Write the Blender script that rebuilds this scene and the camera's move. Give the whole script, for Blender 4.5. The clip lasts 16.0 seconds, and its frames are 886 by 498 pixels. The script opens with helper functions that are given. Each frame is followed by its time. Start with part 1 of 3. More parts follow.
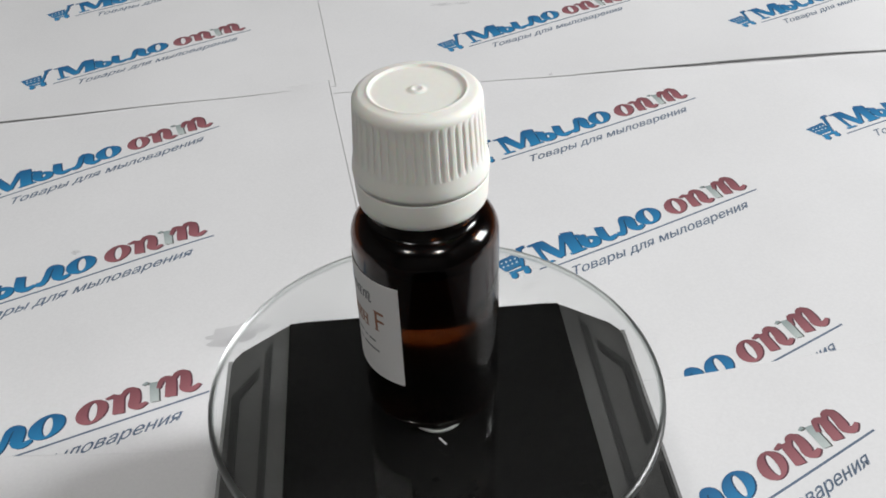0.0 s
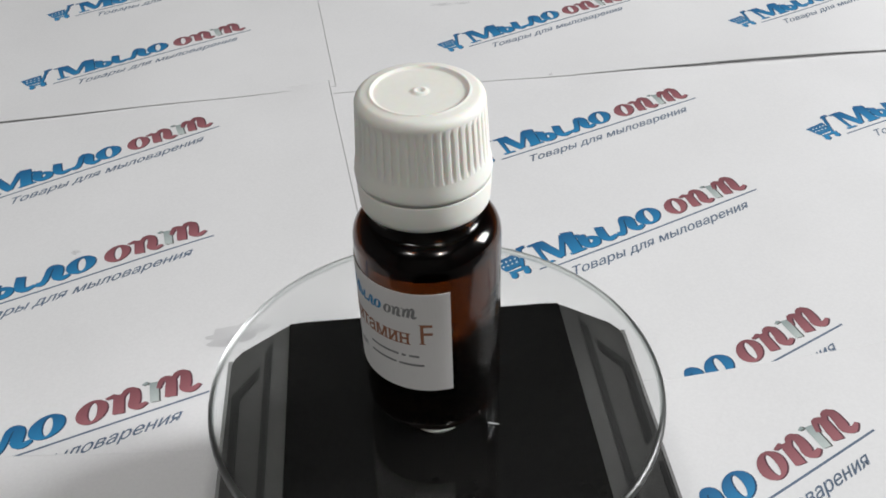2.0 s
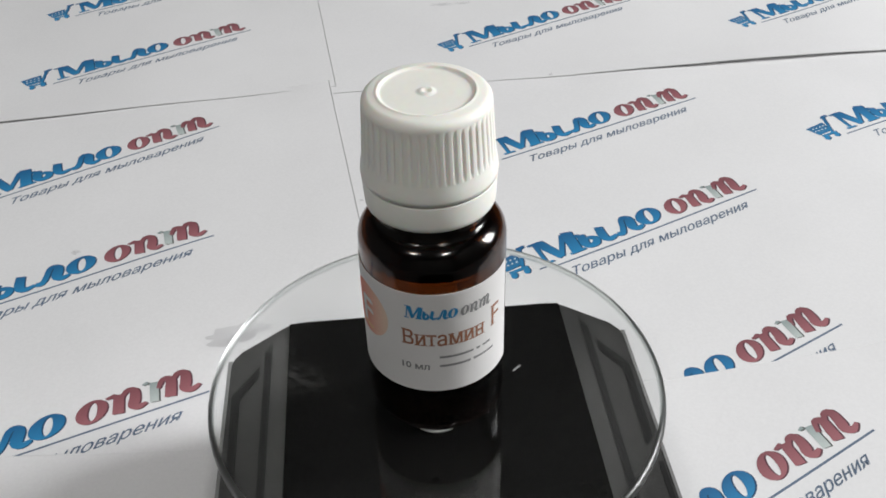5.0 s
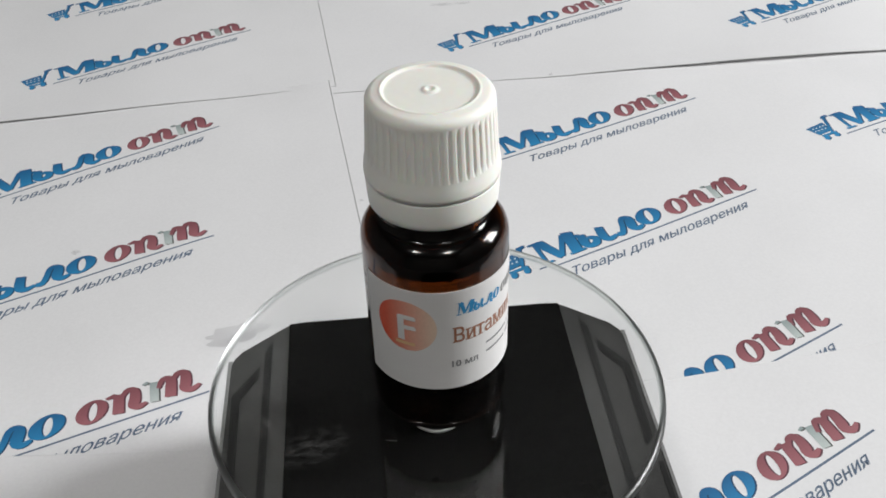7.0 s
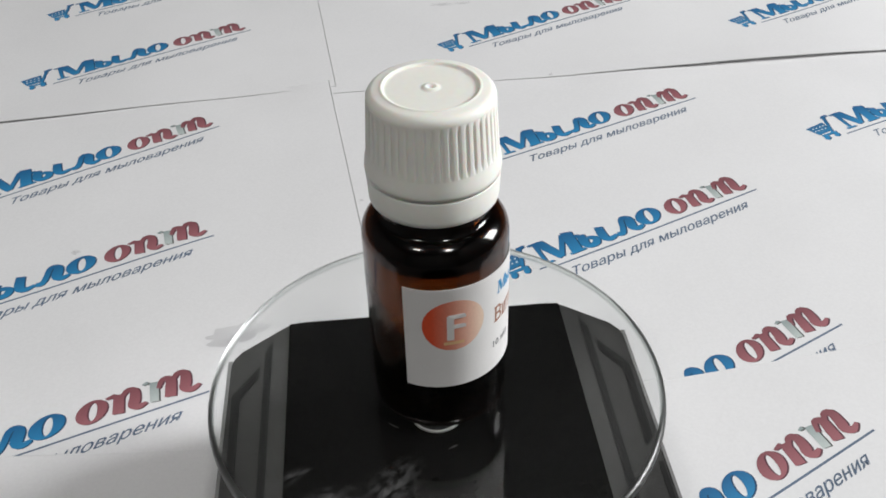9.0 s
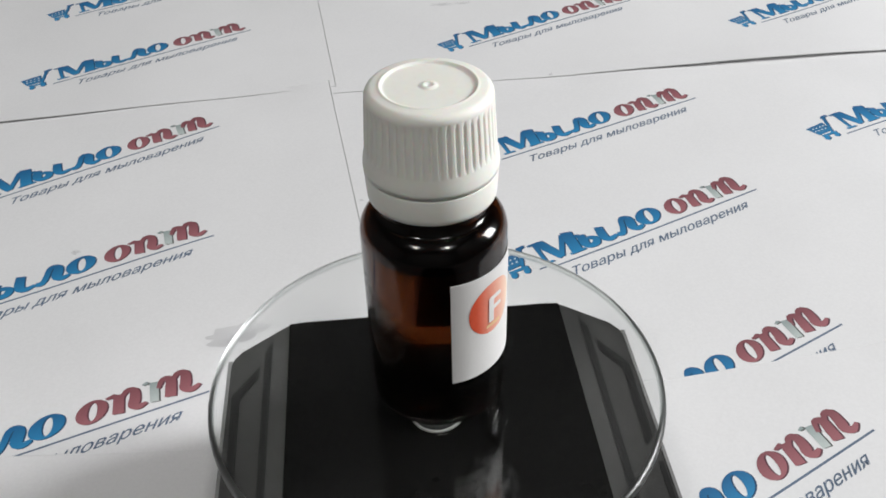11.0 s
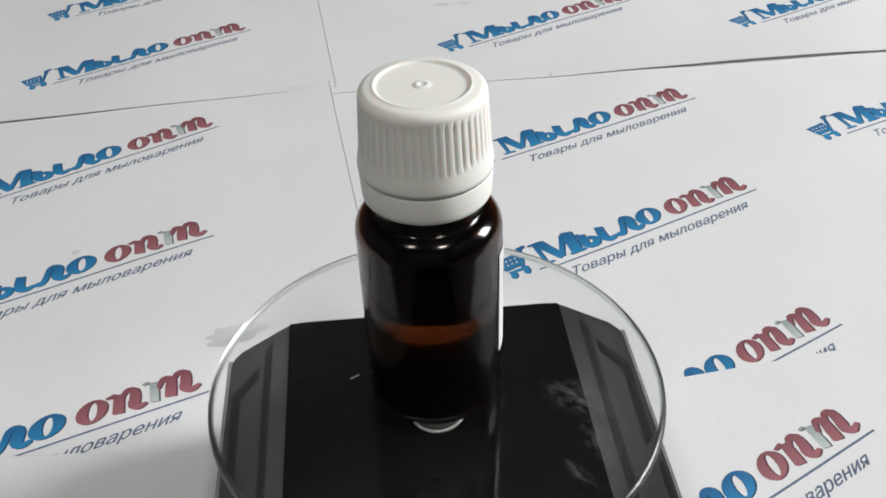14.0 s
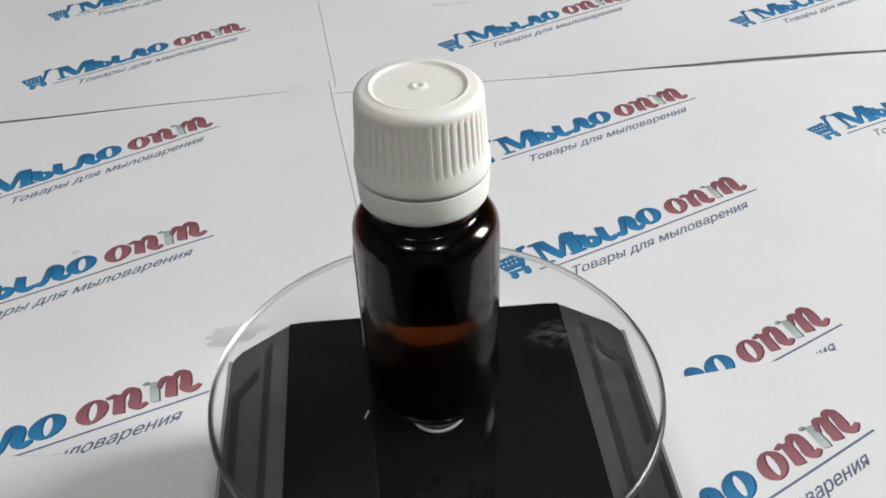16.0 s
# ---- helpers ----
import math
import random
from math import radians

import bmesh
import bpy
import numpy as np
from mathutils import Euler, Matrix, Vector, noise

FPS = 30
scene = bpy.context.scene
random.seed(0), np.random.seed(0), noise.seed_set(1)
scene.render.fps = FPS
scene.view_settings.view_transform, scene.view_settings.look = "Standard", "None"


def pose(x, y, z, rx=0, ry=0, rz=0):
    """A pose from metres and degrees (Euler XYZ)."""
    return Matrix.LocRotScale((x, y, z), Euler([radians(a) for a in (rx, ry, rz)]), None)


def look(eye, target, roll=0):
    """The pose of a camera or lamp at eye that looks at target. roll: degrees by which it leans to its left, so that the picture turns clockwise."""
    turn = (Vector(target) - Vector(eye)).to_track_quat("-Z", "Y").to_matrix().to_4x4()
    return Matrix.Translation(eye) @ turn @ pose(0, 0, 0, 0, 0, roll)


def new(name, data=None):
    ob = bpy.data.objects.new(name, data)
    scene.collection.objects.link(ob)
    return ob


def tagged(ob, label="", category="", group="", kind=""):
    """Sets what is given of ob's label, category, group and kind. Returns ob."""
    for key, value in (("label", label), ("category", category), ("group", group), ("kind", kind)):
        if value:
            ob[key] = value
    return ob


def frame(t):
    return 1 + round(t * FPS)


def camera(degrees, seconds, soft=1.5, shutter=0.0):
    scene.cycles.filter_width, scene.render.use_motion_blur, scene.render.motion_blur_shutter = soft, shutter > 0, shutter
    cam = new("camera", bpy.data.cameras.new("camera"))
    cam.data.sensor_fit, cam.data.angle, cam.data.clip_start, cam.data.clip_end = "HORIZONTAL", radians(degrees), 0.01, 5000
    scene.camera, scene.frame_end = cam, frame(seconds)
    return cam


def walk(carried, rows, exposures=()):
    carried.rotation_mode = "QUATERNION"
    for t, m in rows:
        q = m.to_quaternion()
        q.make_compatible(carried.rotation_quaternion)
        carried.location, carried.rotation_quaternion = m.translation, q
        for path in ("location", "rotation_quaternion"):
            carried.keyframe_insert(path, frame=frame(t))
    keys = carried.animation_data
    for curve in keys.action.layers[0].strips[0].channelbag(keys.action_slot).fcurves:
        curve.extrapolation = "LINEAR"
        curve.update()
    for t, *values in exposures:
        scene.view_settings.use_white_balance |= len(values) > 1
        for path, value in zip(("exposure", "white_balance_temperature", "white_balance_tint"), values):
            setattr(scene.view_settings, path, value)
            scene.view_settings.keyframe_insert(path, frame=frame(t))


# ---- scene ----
TURN = 18.8                      # degrees a second of the turntable
PLATE_TOP = 0.0397               # height of the glass over the table sheets

cam = camera(49.65, 16.0, soft=1.7)
EYE = Vector((0.00221, -0.13350, 0.17845))
VIEW = look(EYE, EYE + Vector((0, 0.78462, -0.61997)), -1.542)
walk(cam, [(0, VIEW), (16, VIEW)])

# ---- light ----
world = bpy.data.worlds.new("world")
scene.world = world
world.use_nodes = True
world.node_tree.nodes["Background"].inputs[0].default_value = (0.8, 0.88, 1, 1)
world.node_tree.nodes["Background"].inputs[1].default_value = 0.3
scene.view_settings.exposure = 0.0


def area(name, at, aim, sx, sy, watts, colour):
    lamp = bpy.data.lights.new(name, "AREA")
    lamp.shape, lamp.size, lamp.size_y, lamp.energy, lamp.color = "RECTANGLE", sx, sy, watts, colour
    ob = new(name, lamp)
    ob.matrix_world = look(at, aim)
    return ob


area("window_light", (1.215, 0.25, 0.66), (0, 0.25, 0.66), 0.40, 0.60, 24, (0.985, 0.99, 1.0))
for px, py, watts in ((-0.74, -0.81, 7.3), (0.52, -0.97, 11)):
    area("ceiling_panel_light", (px, py, 1.86), (px, py, 0), 0.26, 0.26, watts, (1.0, 0.985, 0.96))


# ---- materials ----
def material(name, colour, rough=0.5, metal=0.0, vary=0.08, grain=800.0, blotch=30.0, bump=0.0, **more):
    """Principled material with fine grain and broad blotches in its colour, and fine relief."""
    m = bpy.data.materials.new(name)
    m.use_nodes = True
    nt = m.node_tree
    b = nt.nodes["Principled BSDF"]
    co = nt.nodes.new("ShaderNodeTexCoord")
    fine, broad = nt.nodes.new("ShaderNodeTexNoise"), nt.nodes.new("ShaderNodeTexNoise")
    fine.inputs["Scale"].default_value, broad.inputs["Scale"].default_value = grain, blotch
    fine.inputs["Detail"].default_value = 4
    broad.inputs["Detail"].default_value = 5
    nt.links.new(co.outputs["Object"], fine.inputs["Vector"])
    nt.links.new(co.outputs["Object"], broad.inputs["Vector"])
    add = nt.nodes.new("ShaderNodeMath")
    add.operation = "ADD"
    nt.links.new(fine.outputs["Fac"], add.inputs[0])
    nt.links.new(broad.outputs["Fac"], add.inputs[1])
    ramp = nt.nodes.new("ShaderNodeMapRange")
    ramp.inputs["From Min"].default_value, ramp.inputs["From Max"].default_value = 0.6, 1.4
    ramp.inputs["To Min"].default_value, ramp.inputs["To Max"].default_value = 1 - vary, 1 + vary
    nt.links.new(add.outputs[0], ramp.inputs["Value"])
    mul = nt.nodes.new("ShaderNodeVectorMath")
    mul.operation = "SCALE"
    mul.inputs[0].default_value = colour
    nt.links.new(ramp.outputs[0], mul.inputs["Scale"])
    nt.links.new(mul.outputs[0], b.inputs["Base Color"])
    b.inputs["Roughness"].default_value, b.inputs["Metallic"].default_value = rough, metal
    if bump:
        bp = nt.nodes.new("ShaderNodeBump")
        bp.inputs["Strength"].default_value, bp.inputs["Distance"].default_value = bump, 0.0003
        nt.links.new(add.outputs[0], bp.inputs["Height"])
        nt.links.new(bp.outputs[0], b.inputs["Normal"])
    for key, value in more.items():
        b.inputs[key.replace("_", " ")].default_value = value
    return m


def glass(name, colour, ior=1.5, rough=0.0):
    m = bpy.data.materials.new(name)
    m.use_nodes = True
    b = m.node_tree.nodes["Principled BSDF"]
    b.inputs["Base Color"].default_value = (*colour, 1)
    b.inputs["Transmission Weight"].default_value = 1
    b.inputs["IOR"].default_value, b.inputs["Roughness"].default_value = ior, rough
    return m


def print_ink(name, low, high):
    """Printed ink that runs from one tint at the foot of the lettering to another at its head."""
    m = material(name, low, 0.55, vary=0.1, grain=2500)
    nt = m.node_tree
    uv = nt.nodes.new("ShaderNodeUVMap")
    sep = nt.nodes.new("ShaderNodeSeparateXYZ")
    nt.links.new(uv.outputs[0], sep.inputs[0])
    mix = nt.nodes.new("ShaderNodeMix")
    mix.data_type = "RGBA"
    mix.inputs[6].default_value, mix.inputs[7].default_value = (*low, 1), (*high, 1)
    nt.links.new(sep.outputs["Y"], mix.inputs[0])
    scale = [n for n in nt.nodes if n.bl_idname == "ShaderNodeVectorMath"][0]
    nt.links.new(mix.outputs[2], scale.inputs[0])
    return m


def smear(name, colour, scale, low, high, strength):
    """Dried wipe marks on glass: a pale film broken up by noise."""
    m = bpy.data.materials.new(name)
    m.use_nodes = True
    nt = m.node_tree
    b = nt.nodes["Principled BSDF"]
    b.inputs["Base Color"].default_value = (*colour, 1)
    b.inputs["Roughness"].default_value = 0.8
    co, wave, uv = nt.nodes.new("ShaderNodeTexCoord"), nt.nodes.new("ShaderNodeTexNoise"), nt.nodes.new("ShaderNodeUVMap")
    wave.inputs["Scale"].default_value, wave.inputs["Detail"].default_value = scale, 6
    wave.inputs["Distortion"].default_value = 0.35
    drag = nt.nodes.new("ShaderNodeVectorMath")
    drag.operation = "MULTIPLY"
    drag.inputs[1].default_value = (0.6, 1.2, 1)
    nt.links.new(co.outputs["Object"], drag.inputs[0])
    nt.links.new(drag.outputs[0], wave.inputs["Vector"])
    r = nt.nodes.new("ShaderNodeMapRange")
    r.inputs["From Min"].default_value, r.inputs["From Max"].default_value = low, high
    nt.links.new(wave.outputs["Fac"], r.inputs["Value"])
    sep = nt.nodes.new("ShaderNodeSeparateXYZ")
    nt.links.new(uv.outputs[0], sep.inputs[0])
    mul, mul2 = nt.nodes.new("ShaderNodeMath"), nt.nodes.new("ShaderNodeMath")
    mul.operation = mul2.operation = "MULTIPLY"
    nt.links.new(r.outputs[0], mul.inputs[0])
    nt.links.new(sep.outputs["Y"], mul.inputs[1])
    nt.links.new(mul.outputs[0], mul2.inputs[0])
    mul2.inputs[1].default_value = strength
    nt.links.new(mul2.outputs[0], b.inputs["Alpha"])
    return m


PAPER = material("white_paper", (0.80, 0.80, 0.807), 0.7, vary=0.04, grain=1200, blotch=22, bump=0.08)
WALL = material("wall_paint", (0.20, 0.20, 0.196), 0.8, grain=60, blotch=3, bump=0.1)
CEIL = material("ceiling_paint", (0.21, 0.21, 0.206), 0.85, grain=60, blotch=3)
FLOOR = material("floor_covering", (0.3, 0.28, 0.25), 0.5, grain=40, blotch=3)
BLUE = print_ink("blue_ink", (0.030, 0.26, 0.52), (0.018, 0.125, 0.29))
RED = print_ink("red_ink", (0.39, 0.15, 0.17), (0.23, 0.08, 0.095))
SILVER = print_ink("grey_ink", (0.60, 0.66, 0.64), (0.30, 0.36, 0.36))
DARK_GREY = material("dark_grey_ink", (0.06, 0.065, 0.06), 0.55, grain=2500)
NAVY = material("dark_blue_ink", (0.02, 0.07, 0.15), 0.55, grain=2500)
MAROON = material("dark_red_ink", (0.10, 0.035, 0.05), 0.55, grain=2500)
SLATE = material("slate_ink", (0.12, 0.17, 0.25), 0.55, vary=0.2, grain=2500)
GLOSS_BLACK = material("gloss_black_plastic", (0.004, 0.004, 0.0038), 0.16, vary=0.3, grain=300, blotch=60, Specular_IOR_Level=0.14)
EDGE_PLASTIC = material("pale_grey_plastic", (0.20, 0.20, 0.20), 0.4, vary=0.12, grain=3000, blotch=120)
MATT_BLACK = material("matt_black_plastic", (0.03, 0.03, 0.03), 0.5, vary=0.15, grain=3000, blotch=80, bump=0.15)
GREY_PLASTIC = material("grey_plastic", (0.042, 0.042, 0.041), 0.36, vary=0.28, grain=2500, blotch=170, bump=0.12)
DARK_GROOVE = material("groove_plastic", (0.009, 0.009, 0.009), 0.5)
PLATE_GLASS = glass("clear_glass", (0.965, 0.975, 0.97), 1.38)
EDGE_GLASS = glass("ground_glass_edge", (0.50, 0.54, 0.52), 1.5, 0.28)
AMBER = glass("amber_glass", (0.066, 0.0150, 0.0026), 1.43, 0.12)
THICK_AMBER = material("thick_amber_glass", (0.006, 0.003, 0.002), 0.04, vary=0.1)
OIL = glass("oil_surface", (0.9, 0.7, 0.4), 1.47)
CAP = material("white_cap_plastic", (0.925, 0.92, 0.855), 0.5, vary=0.02, grain=900, blotch=90, Subsurface_Weight=0.15, Subsurface_Scale=0.002)
LABEL = material("label_paper", (0.88, 0.87, 0.86), 0.6, vary=0.025, grain=2500, blotch=90, bump=0.04)
nodes, links = LABEL.node_tree.nodes, LABEL.node_tree.links
thin, blend = nodes.new("ShaderNodeBsdfTranslucent"), nodes.new("ShaderNodeMixShader")
thin.inputs["Color"].default_value = (0.8, 0.78, 0.74, 1)
blend.inputs[0].default_value = 0.14
links.new(nodes["Principled BSDF"].outputs[0], blend.inputs[1])
links.new(thin.outputs[0], blend.inputs[2])
links.new(blend.outputs[0], nodes["Material Output"].inputs[0])
ORANGE = print_ink("orange_ink", (0.84, 0.64, 0.50), (0.74, 0.09, 0.03))
BROWN = material("brown_ink", (0.34, 0.15, 0.085), 0.6, vary=0.2, grain=2500)
GREY_INK = material("grey_print_ink", (0.26, 0.26, 0.26), 0.6, vary=0.25, grain=3000)
YELLOW = material("yellow_ink", (0.80, 0.54, 0.28), 0.6)
PALE_PLASTIC = material("pale_plastic", (0.30, 0.30, 0.29), 0.3, vary=0.1)
DARK_HUB = material("dark_spindle_plastic", (0.035, 0.035, 0.035), 0.18, vary=0.3, grain=1500, blotch=300, bump=0.2)
DARK_TABLE = material("dark_laminate", (0.085, 0.08, 0.076), 0.5, vary=0.25, grain=300, blotch=20)
SMUDGE = smear("dried_wipe_marks", (0.7, 0.7, 0.7), 640, 0.40, 0.70, 0.17)
SCRATCH = material("scratch_white", (0.45, 0.45, 0.45), 0.6)
FAINT_SCRATCH = material("scratch_grey", (0.16, 0.16, 0.16), 0.6)
# for the stains and for the shade painted beside the base
STAIN_SHADE = smear("stain_and_shade", (0.25, 0.25, 0.27), 90, 0.25, 0.6, 0.30)


# ---- mesh helpers ----
from mathutils.geometry import delaunay_2d_cdt


def mesh_of(name, bm, *mats, smooth=False):
    me = bpy.data.meshes.new(name)
    bm.normal_update()
    bm.to_mesh(me)
    bm.free()
    for m in mats:
        me.materials.append(m)
    if smooth:
        for p in me.polygons:
            p.use_smooth = True
    return me


def part(name, bm, mat, parent, label="", smooth=False):
    ob = new(name, mesh_of(name, bm, mat, smooth=smooth))
    ob.parent = parent
    return tagged(ob, label)


def box(x0, y0, z0, x1, y1, z1, bevel=0.0):
    bm = bmesh.new()
    bmesh.ops.create_cube(bm, size=1, matrix=Matrix.LocRotScale(((x0 + x1) / 2, (y0 + y1) / 2, (z0 + z1) / 2), None, (x1 - x0, y1 - y0, z1 - z0)))
    if bevel:
        bmesh.ops.bevel(bm, geom=bm.edges[:], offset=bevel, segments=2, affect="EDGES")
    return bm


def prism(points, z0, z1, bevel=0.0, segments=2):
    """An upright prism over a polygon, its upper edge rounded."""
    bm = bmesh.new()
    low, high = ([bm.verts.new((x, y, z)) for x, y in points] for z in (z0, z1))
    n = len(points)
    bm.faces.new(low[::-1])
    bm.faces.new(high)
    for i in range(n):
        bm.faces.new((low[i], low[(i + 1) % n], high[(i + 1) % n], high[i]))
    if bevel:
        top = [e for e in bm.edges if all(v in high for v in e.verts)]
        bmesh.ops.bevel(bm, geom=top, offset=bevel, segments=segments, affect="EDGES")
    return bm


def lathe(profile, segments=96, radius=lambda r, z, a: r):
    """A turned body from (radius, height) pairs; closes at the axis where the radius is nought."""
    bm = bmesh.new()
    rings = []
    for r, z in profile:
        if r < 1e-6:
            rings.append([bm.verts.new((0, 0, z))])
        else:
            rings.append([bm.verts.new((radius(r, z, a) * math.cos(a), radius(r, z, a) * math.sin(a), z))
                          for a in (2 * math.pi * i / segments for i in range(segments))])
    for lo, hi in zip(rings, rings[1:]):
        for i in range(segments):
            j = (i + 1) % segments
            if len(lo) == 1:
                bm.faces.new((lo[0], hi[j], hi[i]))
            elif len(hi) == 1:
                bm.faces.new((lo[i], lo[j], hi[0]))
            else:
                bm.faces.new((lo[i], lo[j], hi[j], hi[i]))
    return bm


def arc(cx, cz, r, a0, a1, n=6):
    return [(cx + r * math.cos(radians(a0 + (a1 - a0) * i / n)), cz + r * math.sin(radians(a0 + (a1 - a0) * i / n))) for i in range(n + 1)]


def glyphs(text, shear):
    """Triangles of a piece of writing in font units."""
    cu = bpy.data.curves.new("writing", "FONT")
    cu.body, cu.shear, cu.resolution_u = text, shear, 3
    ob = new("writing", cu)
    bpy.context.view_layer.update()
    if text not in ("н", "ы", "и"):
        me = bpy.data.meshes.new_from_object(ob.evaluated_get(bpy.context.evaluated_depsgraph_get()))
        found = np.array([v.co[:2] for v in me.vertices]).reshape(-1, 2), [tuple(p.vertices) for p in me.polygons]
        bpy.data.objects.remove(ob)
        bpy.data.curves.remove(cu)
        bpy.data.meshes.remove(me)
        return found
    outline = ob.to_curve(bpy.context.evaluated_depsgraph_get())
    pts, loops = [], []
    for spline in outline.splines:
        ring_of, knots = [], spline.bezier_points
        for k in range(len(knots)):
            a, b = knots[k], knots[(k + 1) % len(knots)]
            p0, p1, p2, p3 = (Vector(v[:2]) for v in (a.co, a.handle_right, b.handle_left, b.co))
            chord = (p3 - p0)
            bow = max(abs(chord.cross(p1 - p0)), abs(chord.cross(p2 - p0)))
            for t in ((0,) if bow < 1e-6 else (0, 0.25, 0.5, 0.75)):
                ring_of.append(p0 * (1 - t) ** 3 + p1 * 3 * t * (1 - t) ** 2 + p2 * 3 * t * t * (1 - t) + p3 * t ** 3)
        loops.append(list(range(len(pts), len(pts) + len(ring_of))))
        pts += ring_of
    ob.to_curve_clear()
    bpy.data.objects.remove(ob)
    bpy.data.curves.remove(cu)
    flat, _, faces, *_ = delaunay_2d_cdt(pts, [], loops, 5, 1e-5)
    bm = bmesh.new()
    vs = [bm.verts.new((v[0], v[1], 0)) for v in flat]
    for f in faces:
        if len(set(f)) == len(f) > 2 and not bm.faces.get([vs[i] for i in f]):
            bm.faces.new([vs[i] for i in f])
    bm.normal_update()
    bmesh.ops.triangulate(bm, faces=bm.faces[:], ngon_method="EAR_CLIP")
    bm.verts.index_update()
    found = np.array([v.co[:2] for v in bm.verts]).reshape(-1, 2), list({frozenset(v.index for v in f.verts): tuple(v.index for v in f.verts) for f in bm.faces}.values())
    bm.free()
    return found


def lettering(text, shear=0.0, bold=0.0):
    """A line of writing from x = 0 to 1, baseline at 0: for each letter its points and triangles."""
    letters = []
    for k, ch in enumerate(text):
        if ch == " ":
            continue
        pts, faces = glyphs(ch, shear)
        pts = pts + (glyphs(text[:k + 1], shear)[0][:, 0].max() - pts[:, 0].max(), 0)
        if bold:                 # a heavier print: the letter laid down again, a little aside
            count = len(pts)
            pts = np.vstack([pts, pts + (bold, 0), pts + (bold / 2, bold / 2)])
            faces = [tuple(i + n * count for i in f) for n in range(3) for f in faces]
        letters.append((pts, faces))
    left = min(p[:, 0].min() for p, f in letters)
    wide = max(p[:, 0].max() for p, f in letters) - left
    return [((p - (left, 0)) / wide, f) for p, f in letters]


def blob(cx, cy, rx, ry, n=24, tilt=0.0):
    return [(cx + rx * math.cos(a) * math.cos(tilt) - ry * math.sin(a) * math.sin(tilt),
             cy + rx * math.cos(a) * math.sin(tilt) + ry * math.sin(a) * math.cos(tilt)) for a in (2 * math.pi * i / n for i in range(n))]


# ---- room ----
def slab(name, label, x0, y0, z0, x1, y1, z1, mat):
    return tagged(new(name, mesh_of(name, box(x0, y0, z0, x1, y1, z1), mat)), label, kind="structure")


slab("floor", "plain brownish floor covering", -2, -2, -0.85, 1.2, 2.5, -0.75, FLOOR)
slab("ceiling", "plain grey painted ceiling", -2, -2, 1.9, 1.2, 2.5, 2.0, CEIL)
slab("wall_west", "plain grey painted wall", -2.1, -2, -0.75, -2, 2.5, 1.9, WALL)
slab("wall_north", "plain grey painted wall", -2.1, 2.5, -0.85, 1.3, 2.6, 2.0, WALL)
slab("wall_south", "plain grey painted wall", -2.1, -2.1, -0.85, 1.3, -2, 2.0, WALL)
bm = bmesh.new()                 # the wall with the window's opening
for y0, z0, y1, z1 in ((-2, -0.75, 0.05, 1.9), (0.45, -0.75, 2.5, 1.9), (0.05, -0.75, 0.45, 0.36), (0.05, 0.96, 0.45, 1.9)):
    bmesh.ops.create_cube(bm, size=1, matrix=Matrix.LocRotScale((1.25, (y0 + y1) / 2, (z0 + z1) / 2), None, (0.1, y1 - y0, z1 - z0)))
tagged(new("wall_east", mesh_of("wall_east", bm, WALL)), "plain grey painted wall with a window opening", kind="structure")
window = tagged(new("window_1"), "white framed window in a grey wall", kind="structure")
for y0, z0, y1, z1 in ((0.05, 0.36, 0.08, 0.96), (0.42, 0.36, 0.45, 0.96), (0.08, 0.36, 0.42, 0.39), (0.08, 0.93, 0.42, 0.96)):
    part("window_frame", box(1.23, y0, z0, 1.27, y1, z1, 0.003), CAP, window)

desk = tagged(new("table"), "dark grey laminate table covered with printed paper sheets", "table")
part("tabletop", box(-0.55, -0.25, -0.03, 0.55, 0.55, -0.0005, 0.002), DARK_TABLE, desk)
for sx in (-0.5, 0.5):
    for sy in (-0.2, 0.5):
        part("leg", box(sx - 0.025, sy - 0.025, -0.75, sx + 0.025, sy + 0.025, -0.03, 0.003), DARK_TABLE, desk)


# ---- printed sheets ----
def ripple(x, y):
    """The gentle unevenness that all the sheets share."""
    return 0.00050 * noise.noise((x * 14, y * 14, 0.3)) + 0.00025 * noise.noise((x * 31, y * 31, 2.0))


BAR = 0.30                       # lean of the printed shapes


def tall(y):
    return 0.023 + (y - 0.022) * 1.23


def lean(points):
    return [(x + BAR * (y - 0.06), tall(y)) for x, y in points]


def rounded(points, r, n=3):
    """A convex outline with its corners rounded off."""
    out = []
    k = len(points)
    for i in range(k):
        a, b, c = (Vector(points[(i + d) % k]) for d in (-1, 0, 1))
        p, q = b + (a - b).normalized() * min(r, (a - b).length / 2.2), b + (c - b).normalized() * min(r, (c - b).length / 2.2)
        for t in (u / n for u in range(n + 1)):
            v = p * (1 - t) ** 2 + b * 2 * t * (1 - t) + q * t * t
            out.append((v.x, v.y))
    return out


